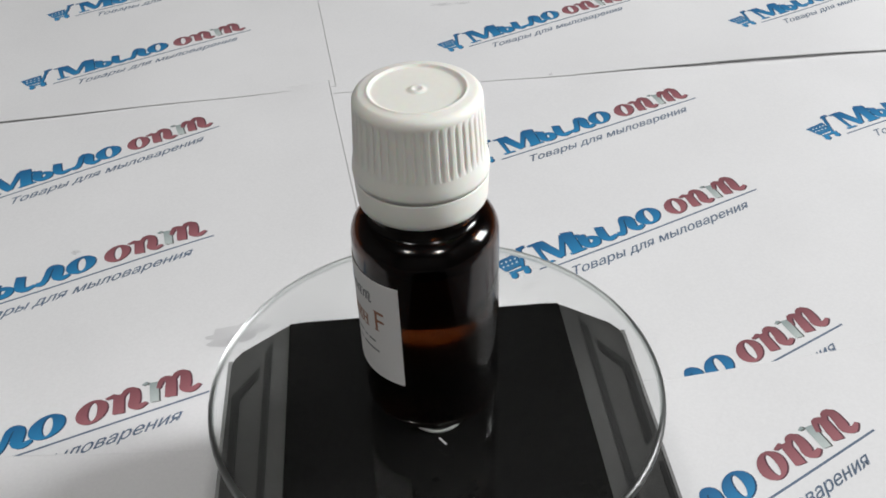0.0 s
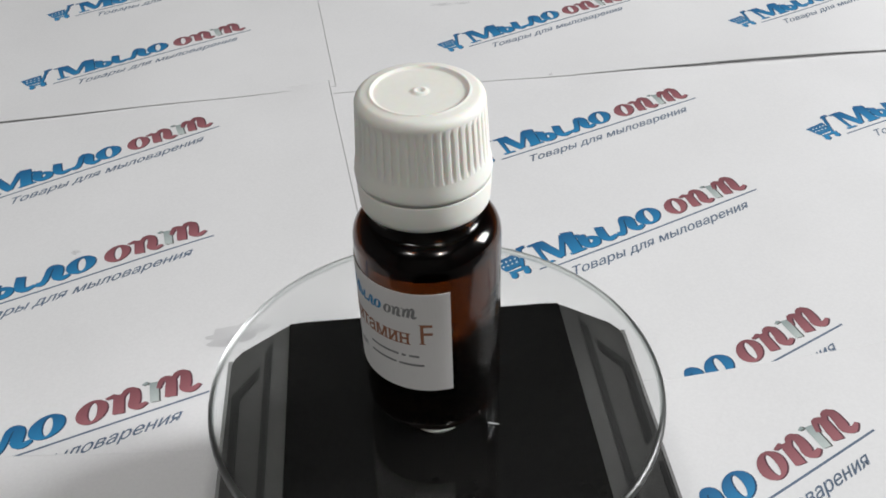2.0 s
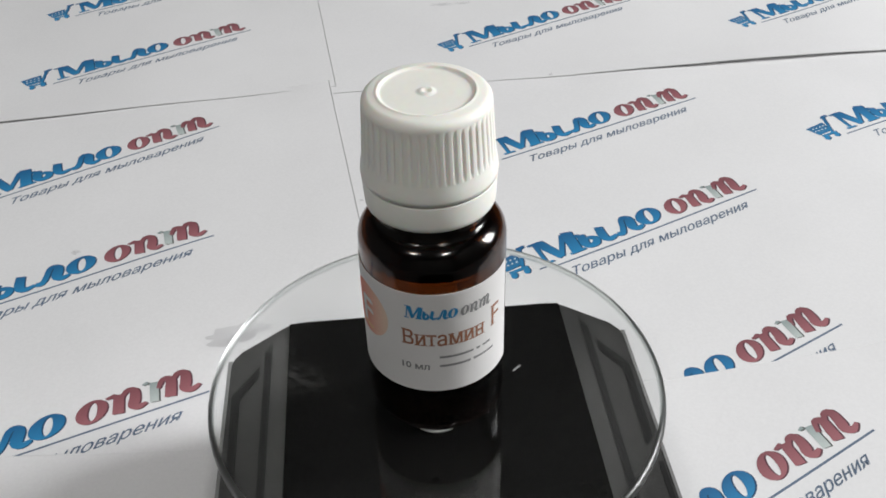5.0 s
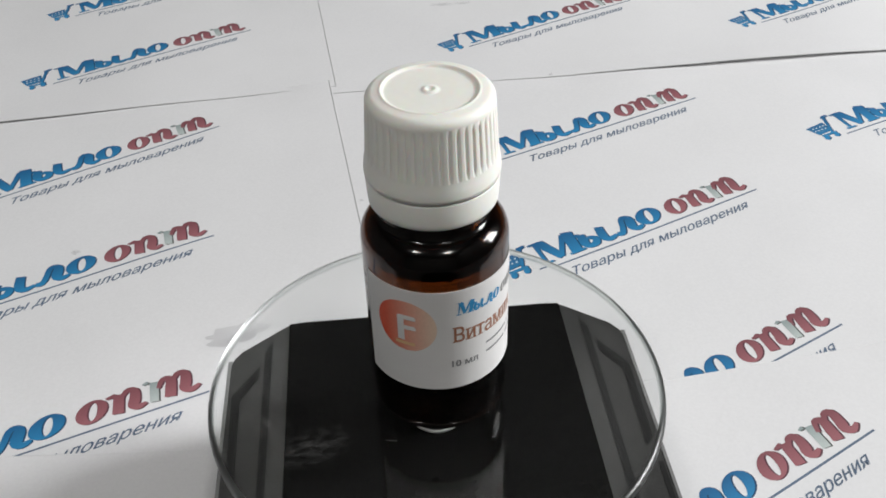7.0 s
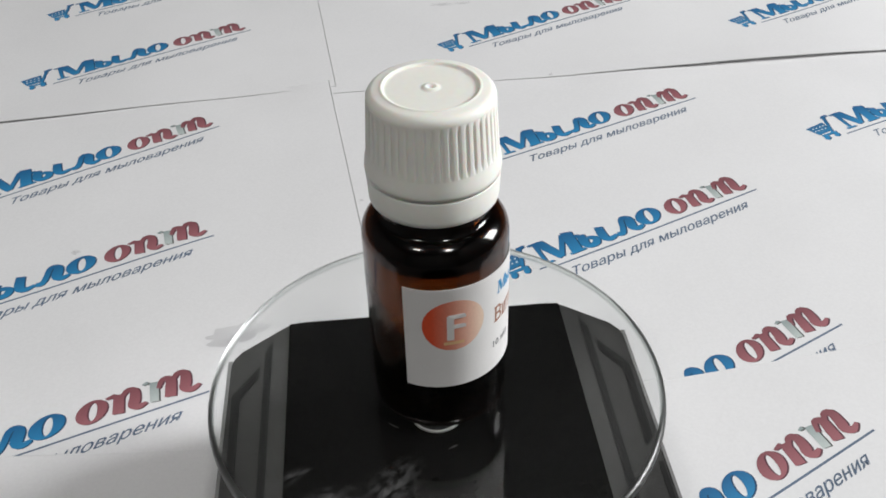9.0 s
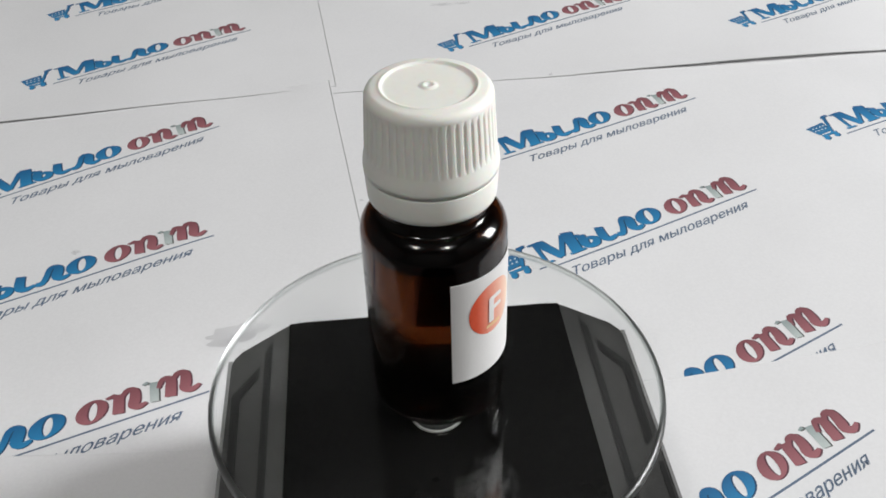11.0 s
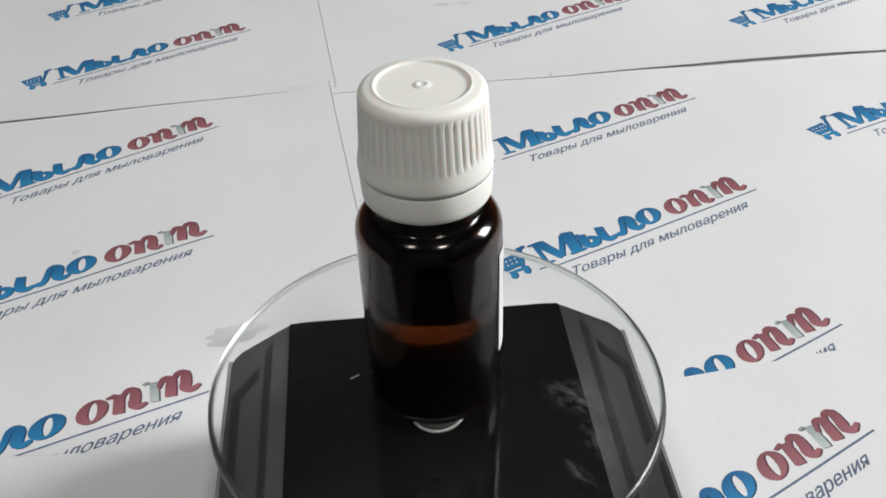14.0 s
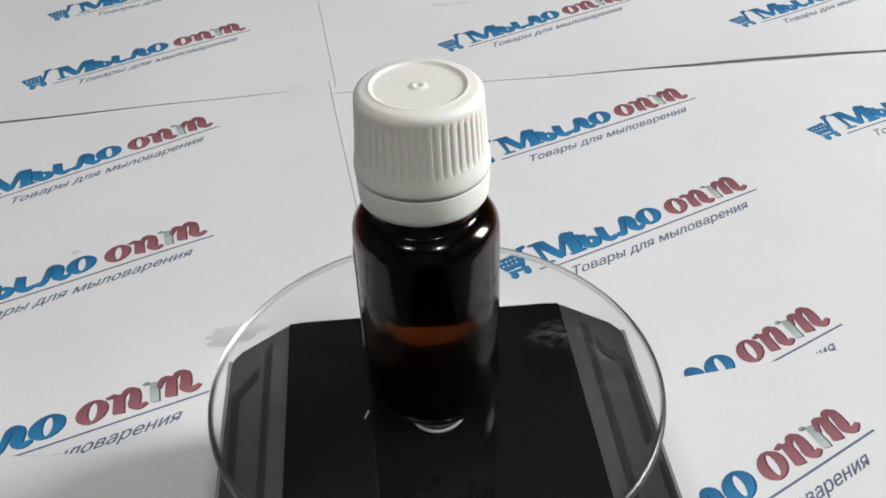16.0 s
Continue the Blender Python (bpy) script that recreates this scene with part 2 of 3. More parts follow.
def ribbon(*knots):
    """A smooth band through (x, y, half width) knots, as a strip of quads."""
    pts = [Vector((x, tall(y), w * 1.05)) for x, y, w in knots]
    fine = []
    for i in range(len(pts) - 1):
        a, b, c, d = pts[max(i - 1, 0)], pts[i], pts[i + 1], pts[min(i + 2, len(pts) - 1)]
        for t in ((0, 0.34, 0.67) if len(pts) > 2 else (0,)):
            fine.append(0.5 * (2 * b + (c - a) * t + (2 * a - 5 * b + 4 * c - d) * t * t + (3 * b - a - 3 * c + d) * t ** 3))
    fine.append(pts[-1])
    sides = []
    for i, p in enumerate(fine):
        way = fine[min(i + 1, len(fine) - 1)] - fine[max(i - 1, 0)]
        across = Vector((-way.y, way.x)).normalized() * p.z
        sides.append(((p.x + across.x, p.y + across.y), (p.x - across.x, p.y - across.y)))
    return [[a[0], a[1], b[1], b[0]] for a, b in zip(sides, sides[1:])]


def mark_shapes():
    """The shop's mark in plain shapes: cart, blue bands and a round, red bands and a round, a grey band."""
    blue = [ribbon((0.028, 0.027, 0.004), (0.080, 0.027, 0.004)), ribbon((0.052, 0.030, 0.006), (0.066, 0.114, 0.008)), ribbon((0.040, 0.119, 0.004), (0.090, 0.119, 0.006)),
            ribbon((0.083, 0.118, 0.021), (0.120, 0.030, 0.015)), ribbon((0.119, 0.032, 0.008), (0.186, 0.116, 0.010)), ribbon((0.208, 0.122, 0.021), (0.183, 0.028, 0.021)), ribbon((0.152, 0.027, 0.004), (0.218, 0.029, 0.005)),
            ribbon((0.212, 0.089, 0.004), (0.240, 0.091, 0.008)),
            ribbon((0.246, 0.090, 0.014), (0.233, 0.046, 0.017), (0.246, 0.031, 0.011), (0.272, 0.036, 0.013), (0.283, 0.053, 0.013), (0.266, 0.066, 0.009), (0.246, 0.061, 0.005)),
            ribbon((0.330, 0.095, 0.015), (0.315, 0.048, 0.017), (0.330, 0.031, 0.012), (0.366, 0.038, 0.006)),
            ribbon((0.368, 0.036, 0.011), (0.388, 0.034, 0.011), (0.408, 0.055, 0.010), (0.428, 0.088, 0.010), (0.447, 0.093, 0.011), (0.457, 0.080, 0.016), (0.443, 0.046, 0.018), (0.456, 0.031, 0.012), (0.484, 0.037, 0.006))]
    blue_round = lean(blob(0.530, 0.064, 0.053, 0.037))
    red = [ribbon((0.708, 0.090, 0.004), (0.738, 0.093, 0.008)), ribbon((0.748, 0.092, 0.015), (0.731, 0.029, 0.016)),
           ribbon((0.748, 0.072, 0.006), (0.770, 0.095, 0.009), (0.793, 0.090, 0.013), (0.789, 0.062, 0.016), (0.780, 0.042, 0.016), (0.794, 0.031, 0.011), (0.817, 0.037, 0.005)),
           ribbon((0.862, 0.070, 0.006), (0.882, 0.096, 0.009), (0.904, 0.088, 0.014), (0.897, 0.058, 0.016), (0.888, 0.029, 0.016)),
           ribbon((0.906, 0.075, 0.006), (0.927, 0.100, 0.009), (0.950, 0.094, 0.014), (0.945, 0.064, 0.016), (0.937, 0.043, 0.016), (0.955, 0.031, 0.011), (0.982, 0.041, 0.005))]
    red_round = lean(blob(0.660, 0.063, 0.047, 0.037))
    grey = [ribbon((0.820, 0.098, 0.003), (0.838, 0.101, 0.006)), ribbon((0.856, 0.096, 0.013), (0.840, 0.029, 0.013))]
    cart = [lean([(-0.132, 0.092), (-0.040, 0.098), (-0.034, 0.046), (-0.102, 0.042)]), lean([(-0.044, 0.030), (-0.032, 0.030), (-0.004, 0.122), (-0.018, 0.122)]),
            lean([(-0.093, 0.026), (-0.018, 0.026), (-0.018, 0.036), (-0.093, 0.036)]), lean([(-0.026, 0.116), (0.010, 0.120), (0.010, 0.132), (-0.022, 0.129)])]
    cart += [lean(blob(-0.080, 0.016, 0.013, 0.012, 12)), lean(blob(-0.028, 0.016, 0.013, 0.012, 12))]
    holes = [lean(blob(0.532, 0.064, 0.016, 0.029)), lean(blob(0.662, 0.063, 0.015, 0.029))]
    slots = [lean([(-0.106 + i * 0.018 + u * 0.007, 0.060 + j * 0.016 + v * 0.006) for u, v in ((0, 0), (1, 0), (1, 1), (0, 1))]) for i in range(4) for j in range(2)]
    return cart, blue, blue_round, red, red_round, grey, holes, slots


def ring(outer, inner):
    """Quads between two closed outlines of the same count."""
    n = len(outer)
    return [[outer[i], outer[(i + 1) % n], inner[(i + 1) % n], inner[i]] for i in range(n)]


TAGLINE = lettering("Товары для мыловарения", 0.34, 0.022)
MARK = 0.0833                    # length of a mark's underline
SHEET_W, SHEET_H = 0.297, 0.210


def paper_sheet(corner, angle, layer, lifts, marks, label, deep=SHEET_H):
    """A landscape A4 sheet whose upper left corner lies at corner; lifts: (x, reach, depth, height) of places where its upper edge
    (its lower edge, where the depth is negative) stands off; marks: (x, y, angle) of the right ends of its printed underlines."""
    m = pose(corner[0], corner[1], 0, 0, 0, angle)
    inv = m.inverted()

    def height(lx, ly):
        w = m @ Vector((lx, ly, 0))
        z = layer + ripple(w.x, w.y)
        for at, reach, depth, up in lifts:
            z += up * math.exp(-((lx - at) / reach) ** 2) * math.exp(ly / depth if depth > 0 else (ly + deep) / depth)
        return z

    nx, ny = 74, max(20, round(deep / 0.004))
    bm = bmesh.new()
    edge = 0.0005                # a narrow outer row rounds the cut edge
    xs = [0, edge] + [SHEET_W * i / (nx - 2) for i in range(1, nx - 2)] + [SHEET_W - edge, SHEET_W]
    ys = [0, edge] + [deep * j / (ny - 2) for j in range(1, ny - 2)] + [deep - edge, deep]
    grid = [[bm.verts.new((x, -y, height(x, -y))) for y in ys] for x in xs]
    for i in range(nx):
        for j in range(ny):
            bm.faces.new((grid[i][j], grid[i][j + 1], grid[i + 1][j + 1], grid[i + 1][j]))
    rim = [grid[i][0] for i in range(nx + 1)] + [grid[nx][j] for j in range(1, ny + 1)] + [grid[i][ny] for i in range(nx - 1, -1, -1)] + [grid[0][j] for j in range(ny - 1, 0, -1)]
    under = [bm.verts.new(v.co - Vector((0, 0, 0.00006))) for v in rim]
    for i in range(len(rim)):
        k = (i + 1) % len(rim)
        bm.faces.new((rim[k], rim[i], under[i], under[k]))
    sheet = tagged(new("paper_sheet", mesh_of("paper_sheet", bm, PAPER, smooth=False)), label, "paper sheet", "printed sheets on the table")
    for p in sheet.data.polygons[:nx * ny]:
        p.use_smooth = True
    sheet.matrix_world = m

    cart, blue, blue_round, red, red_round, grey, holes, slots = mark_shapes()
    for ux, uy, ua in marks:
        turn = Matrix.Rotation(radians(ua), 2)
        end = Vector((ux, uy))

        def place(p, up):
            w = end + turn @ (Vector((p[0] - 1, p[1])) * MARK)
            l = inv @ Vector((w.x, w.y, 0))
            return (l.x, l.y, height(l.x, l.y) + up)

        def ink(name, polys, mat, up, label, shift=(0, 0)):
            bm = bmesh.new()
            uv = bm.loops.layers.uv.new("UVMap")
            for poly in polys:
                f = bm.faces.new([bm.verts.new(place((x + shift[0], y + shift[1]), up)) for x, y in poly])
                for loop, (x, y) in zip(f.loops, poly):
                    loop[uv].uv = (x, min(1, max(0, (y - 0.02) / 0.1)))
            bm.normal_update()
            bmesh.ops.triangulate(bm, faces=[f for f in bm.faces if len(f.verts) > 4], ngon_method="EAR_CLIP")
            bmesh.ops.recalc_face_normals(bm, faces=bm.faces[:])
            if sum(f.normal.z for f in bm.faces) < 0:
                bmesh.ops.reverse_faces(bm, faces=bm.faces[:])
            return part(name, bm, mat, sheet, label)

        for kind, bands, rounds, mat, edge in (("blue", blue, [ring(blue_round, holes[0])], BLUE, NAVY), ("red", red, [ring(red_round, holes[1])], RED, MAROON), ("grey", grey, [], SILVER, DARK_GREY)):
            for n, shape in enumerate(bands + rounds):
                ink(kind + "_edge", shape, edge, 0.00002 + 0.000001 * n, "", (0.0045, -0.0035))
                ink(kind + ("_band" if n < len(bands) else "_round"), shape, mat, 0.00004 + 0.000001 * n, "")
        ink("cart_edge", cart, NAVY, 0.00003, "", (0.004, -0.003))
        ink("cart_shape", cart, BLUE, 0.00005, "blue printed cart shape")
        ink("cart_lattice", slots, PAPER, 0.00008, "pale gaps of the printed cart")
        line = [[(0.1 * i, -0.004), (0.1 * i + 0.1, -0.004), (0.1 * i + 0.1, 0.003), (0.1 * i, 0.003)] for i in range(10)]
        ink("underline", line, SLATE, 0.00005, "thin dark printed line")
        bm = bmesh.new()
        for points, faces in TAGLINE:
            vs = [bm.verts.new(place((0.100 + 0.80 * x + 0.2 * y, -0.075 + 0.72 * y), 0.00005)) for x, y in points]
            for f in faces:
                bm.faces.new([vs[i] for i in f])
        part("tagline", bm, SLATE, sheet, "slate grey printed line of writing")
    return sheet


def corner_from_right(x, y, angle):
    return (x - SHEET_W * math.cos(radians(angle)), y - SHEET_W * math.sin(radians(angle)))


paper_sheet((-0.0479, 0.1960), 5.6, 0.0003, [], [(0.0972, 0.1778, 26.9), (0.1035, 0.1185, 28.0), (0.1092, 0.0548, 30.7), (0.2181, 0.1879, 26.8)], "white printed paper sheet under the edges of others")
paper_sheet(corner_from_right(-0.0400, 0.1976, 10.4), 10.4, 0.0004, [(0.297, 0.014, 0.012, 0.0010)], [(-0.0773, 0.1668, 32.55), (-0.0682, 0.1016, 27.4), (-0.0581, 0.0360, 24.5)], "white printed paper sheet with one curled corner")
paper_sheet((-0.0755, 0.3960), 5.6, 0.0005, [(0.185, 0.052, -0.016, 0.0015), (0.265, 0.05, -0.016, 0.0006)], [(0.0878, 0.2652, 29.2), (0.2112, 0.2797, 29.25)], "white printed paper sheet with a slightly curled edge")
paper_sheet(corner_from_right(-0.0727, 0.4009, 9.8), 9.8, 0.0006, [(0.15, 0.07, -0.014, 0.0010)], [(-0.0770, 0.2454, 31.4), (-0.0859, 0.3074, 31.35)], "white paper sheet printed with blue and red marks")
paper_sheet((-0.0185, 0.0206), 11.1, 0.0007, [], [(0.1040, 0.0176, 32.0)], "white printed sheet lying over another sheet", 0.085)
paper_sheet(corner_from_right(-0.0302, 0.0177, 1.2), 1.2, 0.0008, [], [], "blank white paper strip lying over a printed sheet", 0.075)

# grey stains on the paper, and one patch of shade painted in grey
def stain_and_shade(x, y, rx, ry, tilt, edge, label):
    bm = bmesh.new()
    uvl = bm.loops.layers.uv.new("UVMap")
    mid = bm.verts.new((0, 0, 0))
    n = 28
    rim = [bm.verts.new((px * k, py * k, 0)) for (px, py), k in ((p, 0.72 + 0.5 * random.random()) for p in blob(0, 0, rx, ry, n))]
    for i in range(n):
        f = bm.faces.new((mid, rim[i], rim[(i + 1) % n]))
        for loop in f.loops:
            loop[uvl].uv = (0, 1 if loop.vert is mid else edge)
    ob = tagged(new("stain_and_shade", mesh_of("stain_and_shade", bm, STAIN_SHADE)), label, "stain", "stains on the paper")
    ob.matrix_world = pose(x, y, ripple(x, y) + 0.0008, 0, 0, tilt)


# shade painted as a translucent grey patch; the others are marks on the paper
stain_and_shade(-0.0538, 0.0563, 0.0082, 0.0040, 12, 0.7, "flat grey painted shade on white paper beside the base")
stain_and_shade(-0.1088, 0.0948, 0.0014, 0.0011, 0, 0.6, "small round grey spot on white paper")
stain_and_shade(0.0047, 0.2664, 0.0060, 0.0016, 5, 0.2, "faint grey smear on white paper")
stain_and_shade(0.0137, 0.2670, 0.0040, 0.0014, 8, 0.2, "faint grey smear on white paper")
stain_and_shade(0.0456, 0.1985, 0.0009, 0.0009, 0, 0.8, "tiny grey speck on white paper")
stain_and_shade(-0.0234, 0.1173, 0.0007, 0.0006, 0, 0.8, "tiny grey speck on white paper")

# ---- stand under the glass ----
STAND_TOP = 0.0314
stand = tagged(new("turntable_base"), "black plastic turntable base with chamfered corners on paper", "turntable")
stand.matrix_world = pose(-0.0004, 0.0050, 0.0015, 0, 0, 4.5)
S = STAND_TOP - 0.0015


def octagon(w, back, front, cx, cy):
    return [(-w, front + cy), (-w + cx, front), (w - cx, front), (w, front + cy), (w, back - cy), (w - cx, back), (-w + cx, back), (-w, back - cy)]


part("body", prism(rounded(octagon(0.0436, 0.0240, -0.154, 0.0132, 0.0100), 0.0028, 4), 0, S - 0.0012, 0.0006), MATT_BLACK, stand)
part("deck", prism(rounded(octagon(0.0428, 0.0237, -0.1532, 0.0130, 0.0098), 0.0026, 4), S - 0.0012, S - 0.0004, 0.0003), GREY_PLASTIC, stand, "dark grey plastic deck")
part("top_panel", prism([(-0.0306, -0.150), (0.0306, -0.150), (0.0306, 0.0233), (-0.0306, 0.0233)], S - 0.0008, S, 0.0003), GLOSS_BLACK, stand, "glossy black panel")
for side in (-1, 1):
    flip = lambda pts: [(side * x, y) for x, y in (pts if side > 0 else pts[::-1])]
    part("groove", prism(flip([(0.0336, -0.144), (0.0352, -0.144), (0.0357, 0.0148), (0.0341, 0.0180)]), S - 0.0007, S - 0.00032), DARK_GROOVE, stand, "dark straight groove")
    part("angled_groove", prism(flip([(0.0398, -0.0200), (0.0416, -0.0178), (0.0420, 0.0026), (0.0365, 0.0110), (0.0365, 0.0072), (0.0402, 0.0012)]), S - 0.0007, S - 0.00032), DARK_GROOVE, stand, "dark angled groove")
    part("rim_strip", prism(flip([(0.0426, -0.142), (0.0435, -0.142), (0.0435, 0.0130), (0.0426, 0.0130)]), S - 0.0013, S - 0.0003, 0.0002), EDGE_PLASTIC, stand, "grey raised edge strip")
    part("front_groove", prism(flip([(0.0409, -0.142), (0.0423, -0.142), (0.0423, -0.0230), (0.0413, -0.0230)]), S - 0.0009, S - 0.00034), DARK_GROOVE, stand, "black groove along the edge")
hub = part("spindle", lathe([(0.0, 0), (0.0053, 0), (0.0053, 0.0004), (0.0046, 0.0010), (0.0042, 0.0012), (0.0042, PLATE_TOP - 0.0026 - STAND_TOP), (0.0, PLATE_TOP - 0.0026 - STAND_TOP)], 48), DARK_HUB, stand, "dark glossy spindle under the glass", smooth=True)
part("lip", lathe([(0.0052, 0.0001), (0.0056, 0.0001), (0.0057, 0.0003), (0.0055, 0.0006), (0.0052, 0.0005)], 48, lambda r, z, a: r * (1 + 0.012 * math.sin(3 * a + 0.6))), PALE_PLASTIC, hub, "thin pale rim of the spindle", smooth=True)
hub.matrix_local = stand.matrix_world.inverted() @ pose(0.0002, -0.0017, STAND_TOP)

# ---- rotating glass plate ----
RP, TH = 0.0452, 0.0025
plate = tagged(new("glass_plate", mesh_of("glass_plate", lathe([(0, -TH), (RP - 0.0012, -TH)] + arc(RP - 0.0012, -TH + 0.0012, 0.0012, -90, 0, 6)[1:] + arc(RP - 0.0012, -0.0012, 0.0012, 0, 90, 6) + [(0, 0)], 160), PLATE_GLASS, EDGE_GLASS, smooth=True)),
               "round clear glass plate turning over a black base", "glass plate")
plate.visible_shadow = False
for p in plate.data.polygons:                # flat faces and ground edge
    p.use_smooth = abs(p.normal.z) < 0.99
    if all(math.hypot(*plate.data.vertices[v].co[:2]) > RP - 0.0013 for v in p.vertices):
        p.material_index = 1


def film_patch(name, r, a, rx, ry, tilt, mat, label):
    """A thin film of marks on the glass, at a radius and bearing."""
    bm = bmesh.new()
    layer = bm.loops.layers.uv.new("UVMap")
    mid = bm.verts.new((0, 0, 0))
    n = 24
    rim = [bm.verts.new((x * (0.8 + 0.4 * random.random()), y, 0)) for x, y in blob(0, 0, rx, ry, n)]
    for i in range(n):
        f = bm.faces.new((mid, rim[i], rim[(i + 1) % n]))
        for loop in f.loops:
            loop[layer].uv = (0, 1 if loop.vert is mid else 0)
    ob = part(name, bm, mat, plate, label)
    ob.matrix_local = pose(r * math.cos(radians(a)), r * math.sin(radians(a)), 0.00006, 0, 0, tilt)
    return ob


def scratch(r, a, length, width, tilt):
    bm = box(-length / 2, -width / 2, 0, length / 2, width / 2, 0.00005)
    ob = part("scratch", bm, SCRATCH if width > 0.0001 else FAINT_SCRATCH, plate, "short pale scratch")
    ob.matrix_local = pose(r * math.cos(radians(a)), r * math.sin(radians(a)), 0.00004, 0, 0, tilt)


film_patch("smudge", 0.0288, 84, 0.0085, 0.0050, 70, SMUDGE, "whitish dried wipe marks")
film_patch("smudge", 0.0345, 68, 0.0060, 0.0036, 20, SMUDGE, "whitish dried wipe marks")
film_patch("smudge", 0.0350, 53, 0.0042, 0.0016, 50, SMUDGE, "whitish dried wipe marks")
scratch(0.0163, -86.5, 0.0021, 0.0003, -50)
for r, a, le, ti in ((0.0147, 67, 0.0022, 159), (0.0385, 62, 0.0016, 130), (0.0180, -250, 0.002, 40)):
    scratch(r, a, le, 0.00005, ti)

# ---- bottle ----
bottle = tagged(new("bottle"), "small amber glass bottle with white ribbed cap and label", "bottle")
RB = 0.01278
foot = [(0.0, 0.0012), (0.0060, 0.0008), (0.0078, 0.0)] + arc(RB - 0.0040, 0.0040, 0.0040, -72, 0, 10)
outer = [foot[-1], (RB, 0.0195)] + arc(RB - 0.0046, 0.03937, 0.0046, 0, 72, 12) + [(0.0093, 0.04474), (0.0090, 0.04567), (0.0089, 0.0555), (0.0, 0.0555)]
LEVEL = 0.0376
cavity = [(RB - 0.0013, LEVEL)] + arc(RB - 0.0013 - 0.0038, 0.03907, 0.0038, 0, 70, 8) + [(0.0074, 0.04402), (0.0074, 0.0538), (0.0, 0.0541)]
bm = lathe(outer, 128)
hollow = lathe(cavity, 128)
bmesh.ops.reverse_faces(hollow, faces=hollow.faces[:])
tmp = bpy.data.meshes.new("hollow")
hollow.to_mesh(tmp)
hollow.free()
bm.from_mesh(tmp)
bpy.data.meshes.remove(tmp)
part("glass_body", bm, AMBER, bottle, "dark amber glass", smooth=True)
part("base", lathe(foot, 128), THICK_AMBER, bottle, "thick near-black glass base", smooth=True)
part("liquid", lathe([(0.0, LEVEL - 0.0005), (0.0085, LEVEL - 0.00045), (0.0103, LEVEL - 0.0003), (RB - 0.0013, LEVEL)], 96), OIL, bottle, "oily liquid filling half the bottle", smooth=True)

RIBS = 48


def ribbed(r, z, a):
    if 0.0559 < z < 0.0647:
        fade = min(1, (z - 0.0559) / 0.0008, (0.0647 - z) / 0.0008)
        return r - 0.00026 * fade * max(0, -math.cos(a * RIBS) * 1.5 - 0.35)
    return r


side = [(0.01121, 0.05219), (0.01130, 0.05312), (0.01113, 0.05456), (0.01088, 0.05569)] + [(0.01088 - 0.00056 * i / 10, 0.05579 + 0.00901 * i / 10) for i in range(11)]
crown = arc(0.00882, 0.06502, 0.00150, 0, 90, 7) + [(0.00818, 0.06664), (0.00802, 0.06667), (0.00786, 0.06678), (0.00765, 0.06678), (0.00747, 0.06652), (0.00723, 0.06639), (0.00692, 0.06641), (0.00189, 0.06641), (0.00147, 0.06641), (0.00126, 0.06652), (0.00094, 0.06664), (0.00073, 0.06664), (0.00042, 0.06641), (0.00000, 0.06630)]
part("cap", lathe([(0.0, 0.0521), (0.0106, 0.0521)] + side + crown, RIBS * 8, ribbed), CAP, bottle, "white ribbed plastic screw cap", smooth=True)
part("tamper_ring", lathe([(0.00910, 0.04697), (0.01065, 0.04697), (0.01091, 0.04727), (0.01097, 0.04808), (0.01116, 0.05170), (0.01108, 0.05200), (0.00913, 0.05204)], 96), CAP, bottle, "white tamper-evident ring", smooth=True)


def wrap(a, z, r):
    return (r * math.cos(radians(a)), r * math.sin(radians(a)), z)


A0, A1, Z0, Z1 = 74.5, 248.6, 0.0133, 0.0359
bm = bmesh.new()
n = 64
cols = [[bm.verts.new(wrap(A0 + (A1 - A0) * i / n, z, r)) for z, r in ((Z0, RB + 0.00008), (Z0, RB + 0.00020), (Z1, RB + 0.00020), (Z1, RB + 0.00008))] for i in range(n + 1)]
for p, q in zip(cols, cols[1:]):
    for k in range(4):
        bm.faces.new((p[k], q[k], q[(k + 1) % 4], p[(k + 1) % 4]))
bm.faces.new(cols[0])
bm.faces.new(cols[-1][::-1])
label_sheet = part("label", bm, LABEL, bottle, "white paper label with orange circle and brown writing")
DEG = math.degrees(1 / (RB + 0.0002))      # degrees round the bottle for a metre


def label_ink(name, polys, mat, up, text=""):
    """Flat shapes given as degrees round the bottle and heights, laid on the label."""
    bm = bmesh.new()
    uv = bm.loops.layers.uv.new("UVMap")
    for poly in polys:
        f = bm.faces.new([bm.verts.new(wrap(a, z, RB + 0.0002 + up)) for a, z in poly])
        for loop, (a, z) in zip(f.loops, poly):
            loop[uv].uv = (0, min(1, max(0, (136 - a) / 40)))
    bm.normal_update()
    bmesh.ops.triangulate(bm, faces=[f for f in bm.faces if len(f.verts) > 4], ngon_method="EAR_CLIP")
    return part(name, bm, mat, label_sheet, text)


STEMS = {"В": (0,), "и": (0, 1), "т": (0.5,), "м": (0, 1), "н": (0, 1), "F": (0,)}


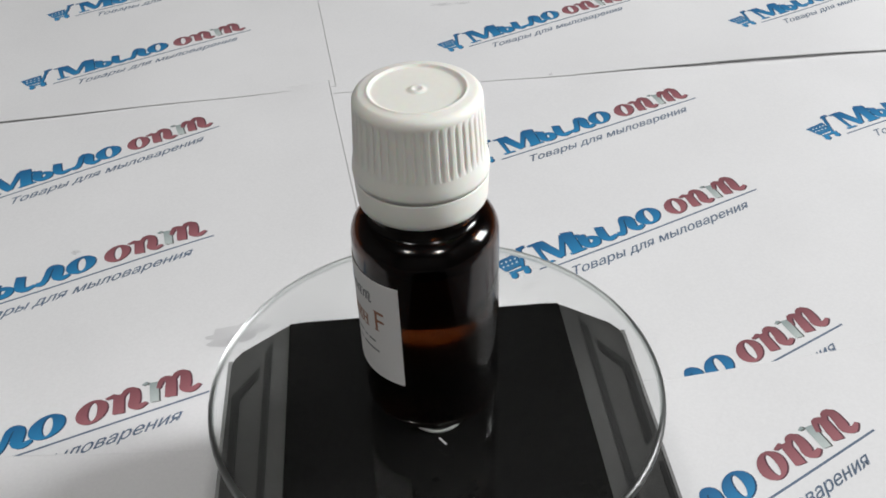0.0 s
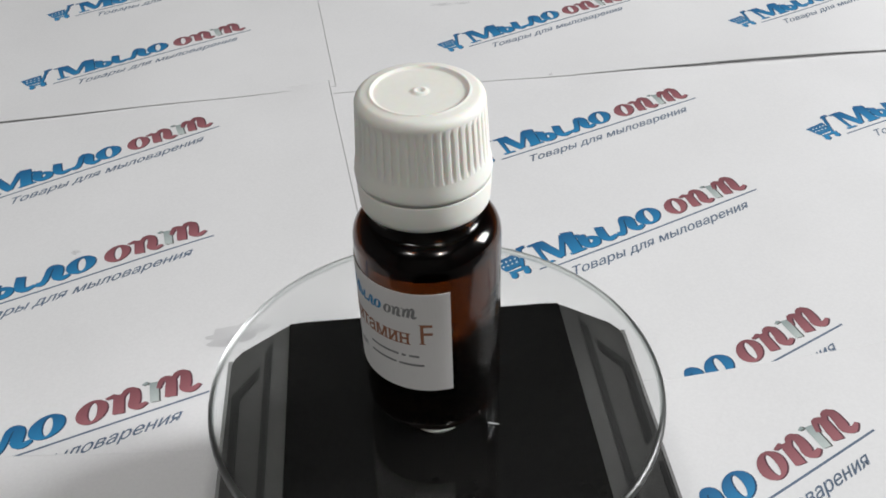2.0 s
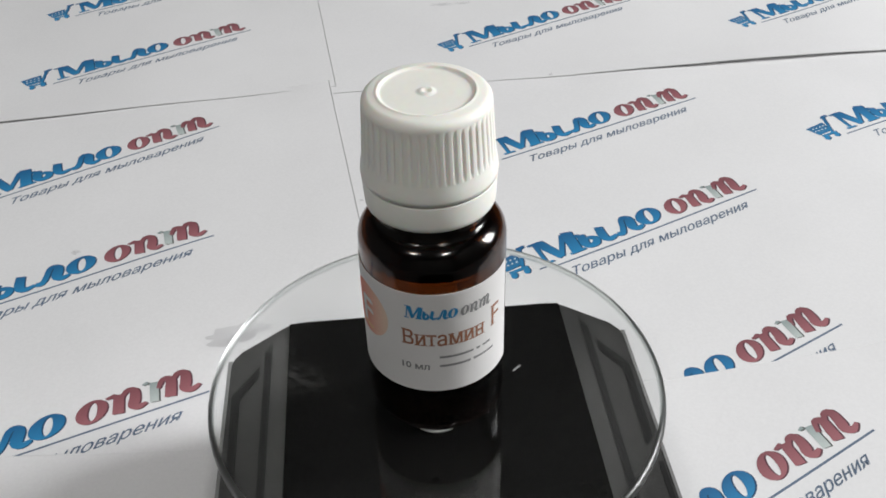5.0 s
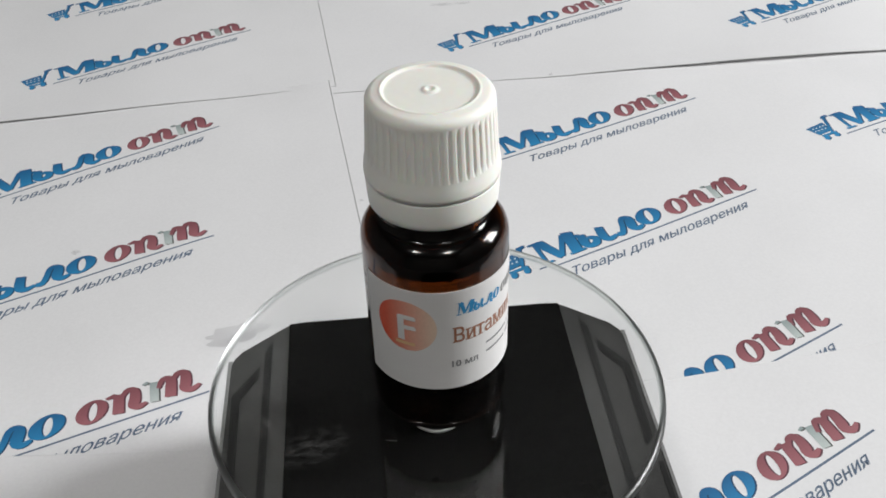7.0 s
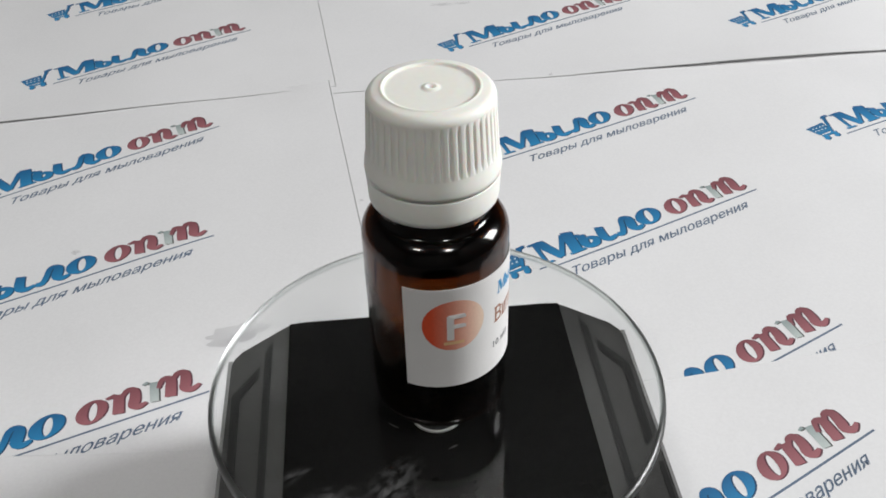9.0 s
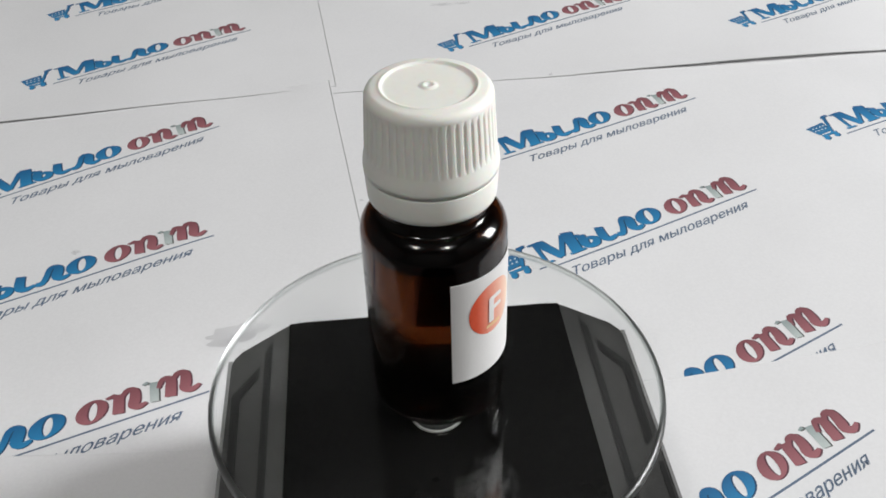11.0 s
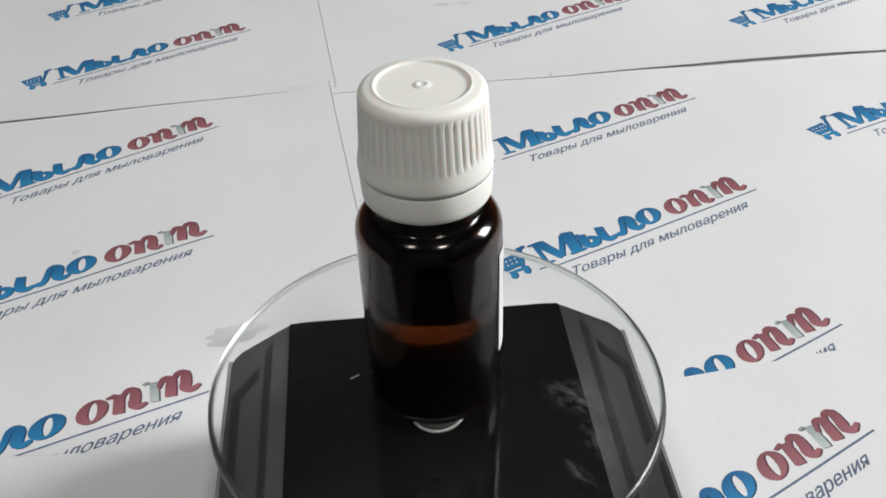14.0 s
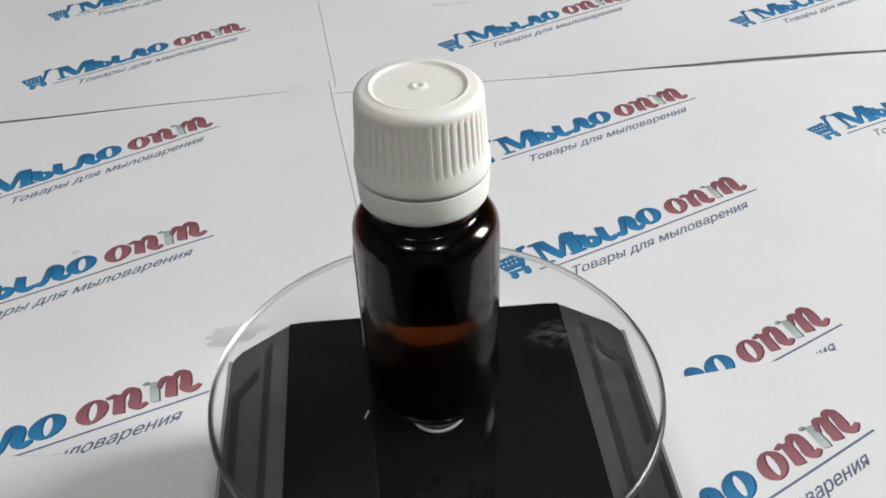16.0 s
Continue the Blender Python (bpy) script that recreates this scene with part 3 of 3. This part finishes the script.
def label_text(name, text, a, z, width, mat, up, bold=0.0, tall=1.0, note="", serif=0.0):
    """A line of writing on the label; serif: half the length of the short strokes that end its stems."""
    for ch, (pts, faces) in zip(text.replace(" ", ""), lettering(text, 0, bold)):
        polys = [[(a + DEG * width * pts[i][0], z + width * tall * pts[i][1]) for i in f] for f in faces]
        label_ink(name, polys, mat, up, note)
        left, right, top = pts[:, 0].min(), pts[:, 0].max(), pts[:, 1].max()
        feet = []
        for at in STEMS.get(ch, ()) if serif else ():
            x = left + serif * 0.55 + (right - left - serif * 1.1) * at
            for y in (0, top) if ch != "т" else (0,):
                h = serif * 0.34
                y = y if y == 0 else y - h
                feet.append([(a + DEG * width * px, z + width * tall * py) for px, py in ((x - serif, y), (x + serif, y), (x + serif, y + h), (x - serif, y + h))])
        if feet:
            label_ink("serif", feet, mat, up + 0.00001, note)


def disc(a, z, r, n=18):
    rows = 26
    polys = []
    for k in range(rows * 2):
        y0, y1 = -1 + k / rows, -1 + (k + 1) / rows
        w0, w1 = math.sqrt(max(0, 1 - y0 * y0)), math.sqrt(max(0, 1 - y1 * y1))
        for s in range(n):
            q = [(-w0 + 2 * w0 * s / n, y0), (-w0 + 2 * w0 * (s + 1) / n, y0), (-w1 + 2 * w1 * (s + 1) / n, y1), (-w1 + 2 * w1 * s / n, y1)]
            q = [p for i, p in enumerate(q) if p not in q[:i]]
            if len(q) > 2:
                polys.append([(a + DEG * r * x, z + r * y) for x, y in q])
    return polys


label_ink("orange_circle", disc(113.5, 0.0278, 0.0056), ORANGE, 0.00004, "orange circle fading to one side")
label_text("letter", "F", 107.5, 0.0247, 0.0034, LABEL, 0.00018, 0.06, 1.0, "white letter in the circle")
label_ink("yellow_bar", [[(105 + i * 4, 0.0236), (109 + i * 4, 0.0236), (109 + i * 4, 0.0243), (105 + i * 4, 0.0243)] for i in range(4)], YELLOW, 0.00012, "yellow printed bar")
label_text("letter", "Витамин", 151, 0.0244, 0.0147, BROWN, 0.00004, 0.03, 1.3, "brown printed letter", 0.036)
label_text("letter", "F", 225, 0.0247, 0.0021, BROWN, 0.00004, 0.0, 1.15, "brown printed letter", 0.26)
label_text("letter", "10 мл", 149, 0.0186, 0.0050, GREY_INK, 0.00004, 0.05, 1.0, "grey printed letter")


def label_mark(shapes, a, z, width, mat, name, up):
    polys = [[(a + DEG * width * x, z + 1.35 * width * (y - 0.02)) for x, y in poly] for poly in shapes]
    label_ink(name, polys, mat, up)


cart, blue, blue_round, red, red_round, grey, holes, slots = mark_shapes()
for n, shape in enumerate(blue + [ring(blue_round, holes[0])]):
    label_mark(shape, 151, 0.0304, 0.0166, BLUE, "blue_band" if n < len(blue) else "blue_round", 0.00004 + 0.000001 * n)
for n, shape in enumerate(red + grey + [ring(red_round, holes[1])]):
    label_mark(shape, 151, 0.0304, 0.0166, GREY_INK, "grey_band" if n < len(red + grey) else "grey_round", 0.00004 + 0.000001 * n)


def bars(a, z, words, h):
    polys = []
    for w in words:
        steps = max(1, round(w / 0.001))
        for s in range(steps):
            polys.append([(a + DEG * w * s / steps, z), (a + DEG * w * (s + 1) / steps, z), (a + DEG * w * (s + 1) / steps, z + h), (a + DEG * w * s / steps, z + h)])
        a += DEG * (w + 0.0006)
    return polys


label_ink("small_print", bars(179, 0.0214, (0.0062, 0.0008, 0.0018), 0.0005), GREY_INK, 0.00004, "grey line of small print")
label_ink("small_print", bars(179, 0.0193, (0.0056, 0.0046), 0.0005), GREY_INK, 0.00004, "grey line of small print")


# ---- what moves ----
BOTTLE_OFF = (-0.00062, -0.00020)
CENTRE = (0.0002, 0.0006)


def motions():
    def plate_at(t):
        return pose(CENTRE[0], CENTRE[1], PLATE_TOP, 0, 0, TURN * t)

    def bottle_at(t):
        return pose(0.0003, -0.0017, PLATE_TOP + 0.00005, 0, -0.36, 0) @ pose(0, 0, 0, 0, 0, TURN * t) @ pose(*BOTTLE_OFF, 0, 0.14, -0.37, 0)

    times = [0.5 * i for i in range(33)]
    walk(plate, [(t, plate_at(t)) for t in times])
    walk(bottle, [(t, bottle_at(t)) for t in times])


motions()
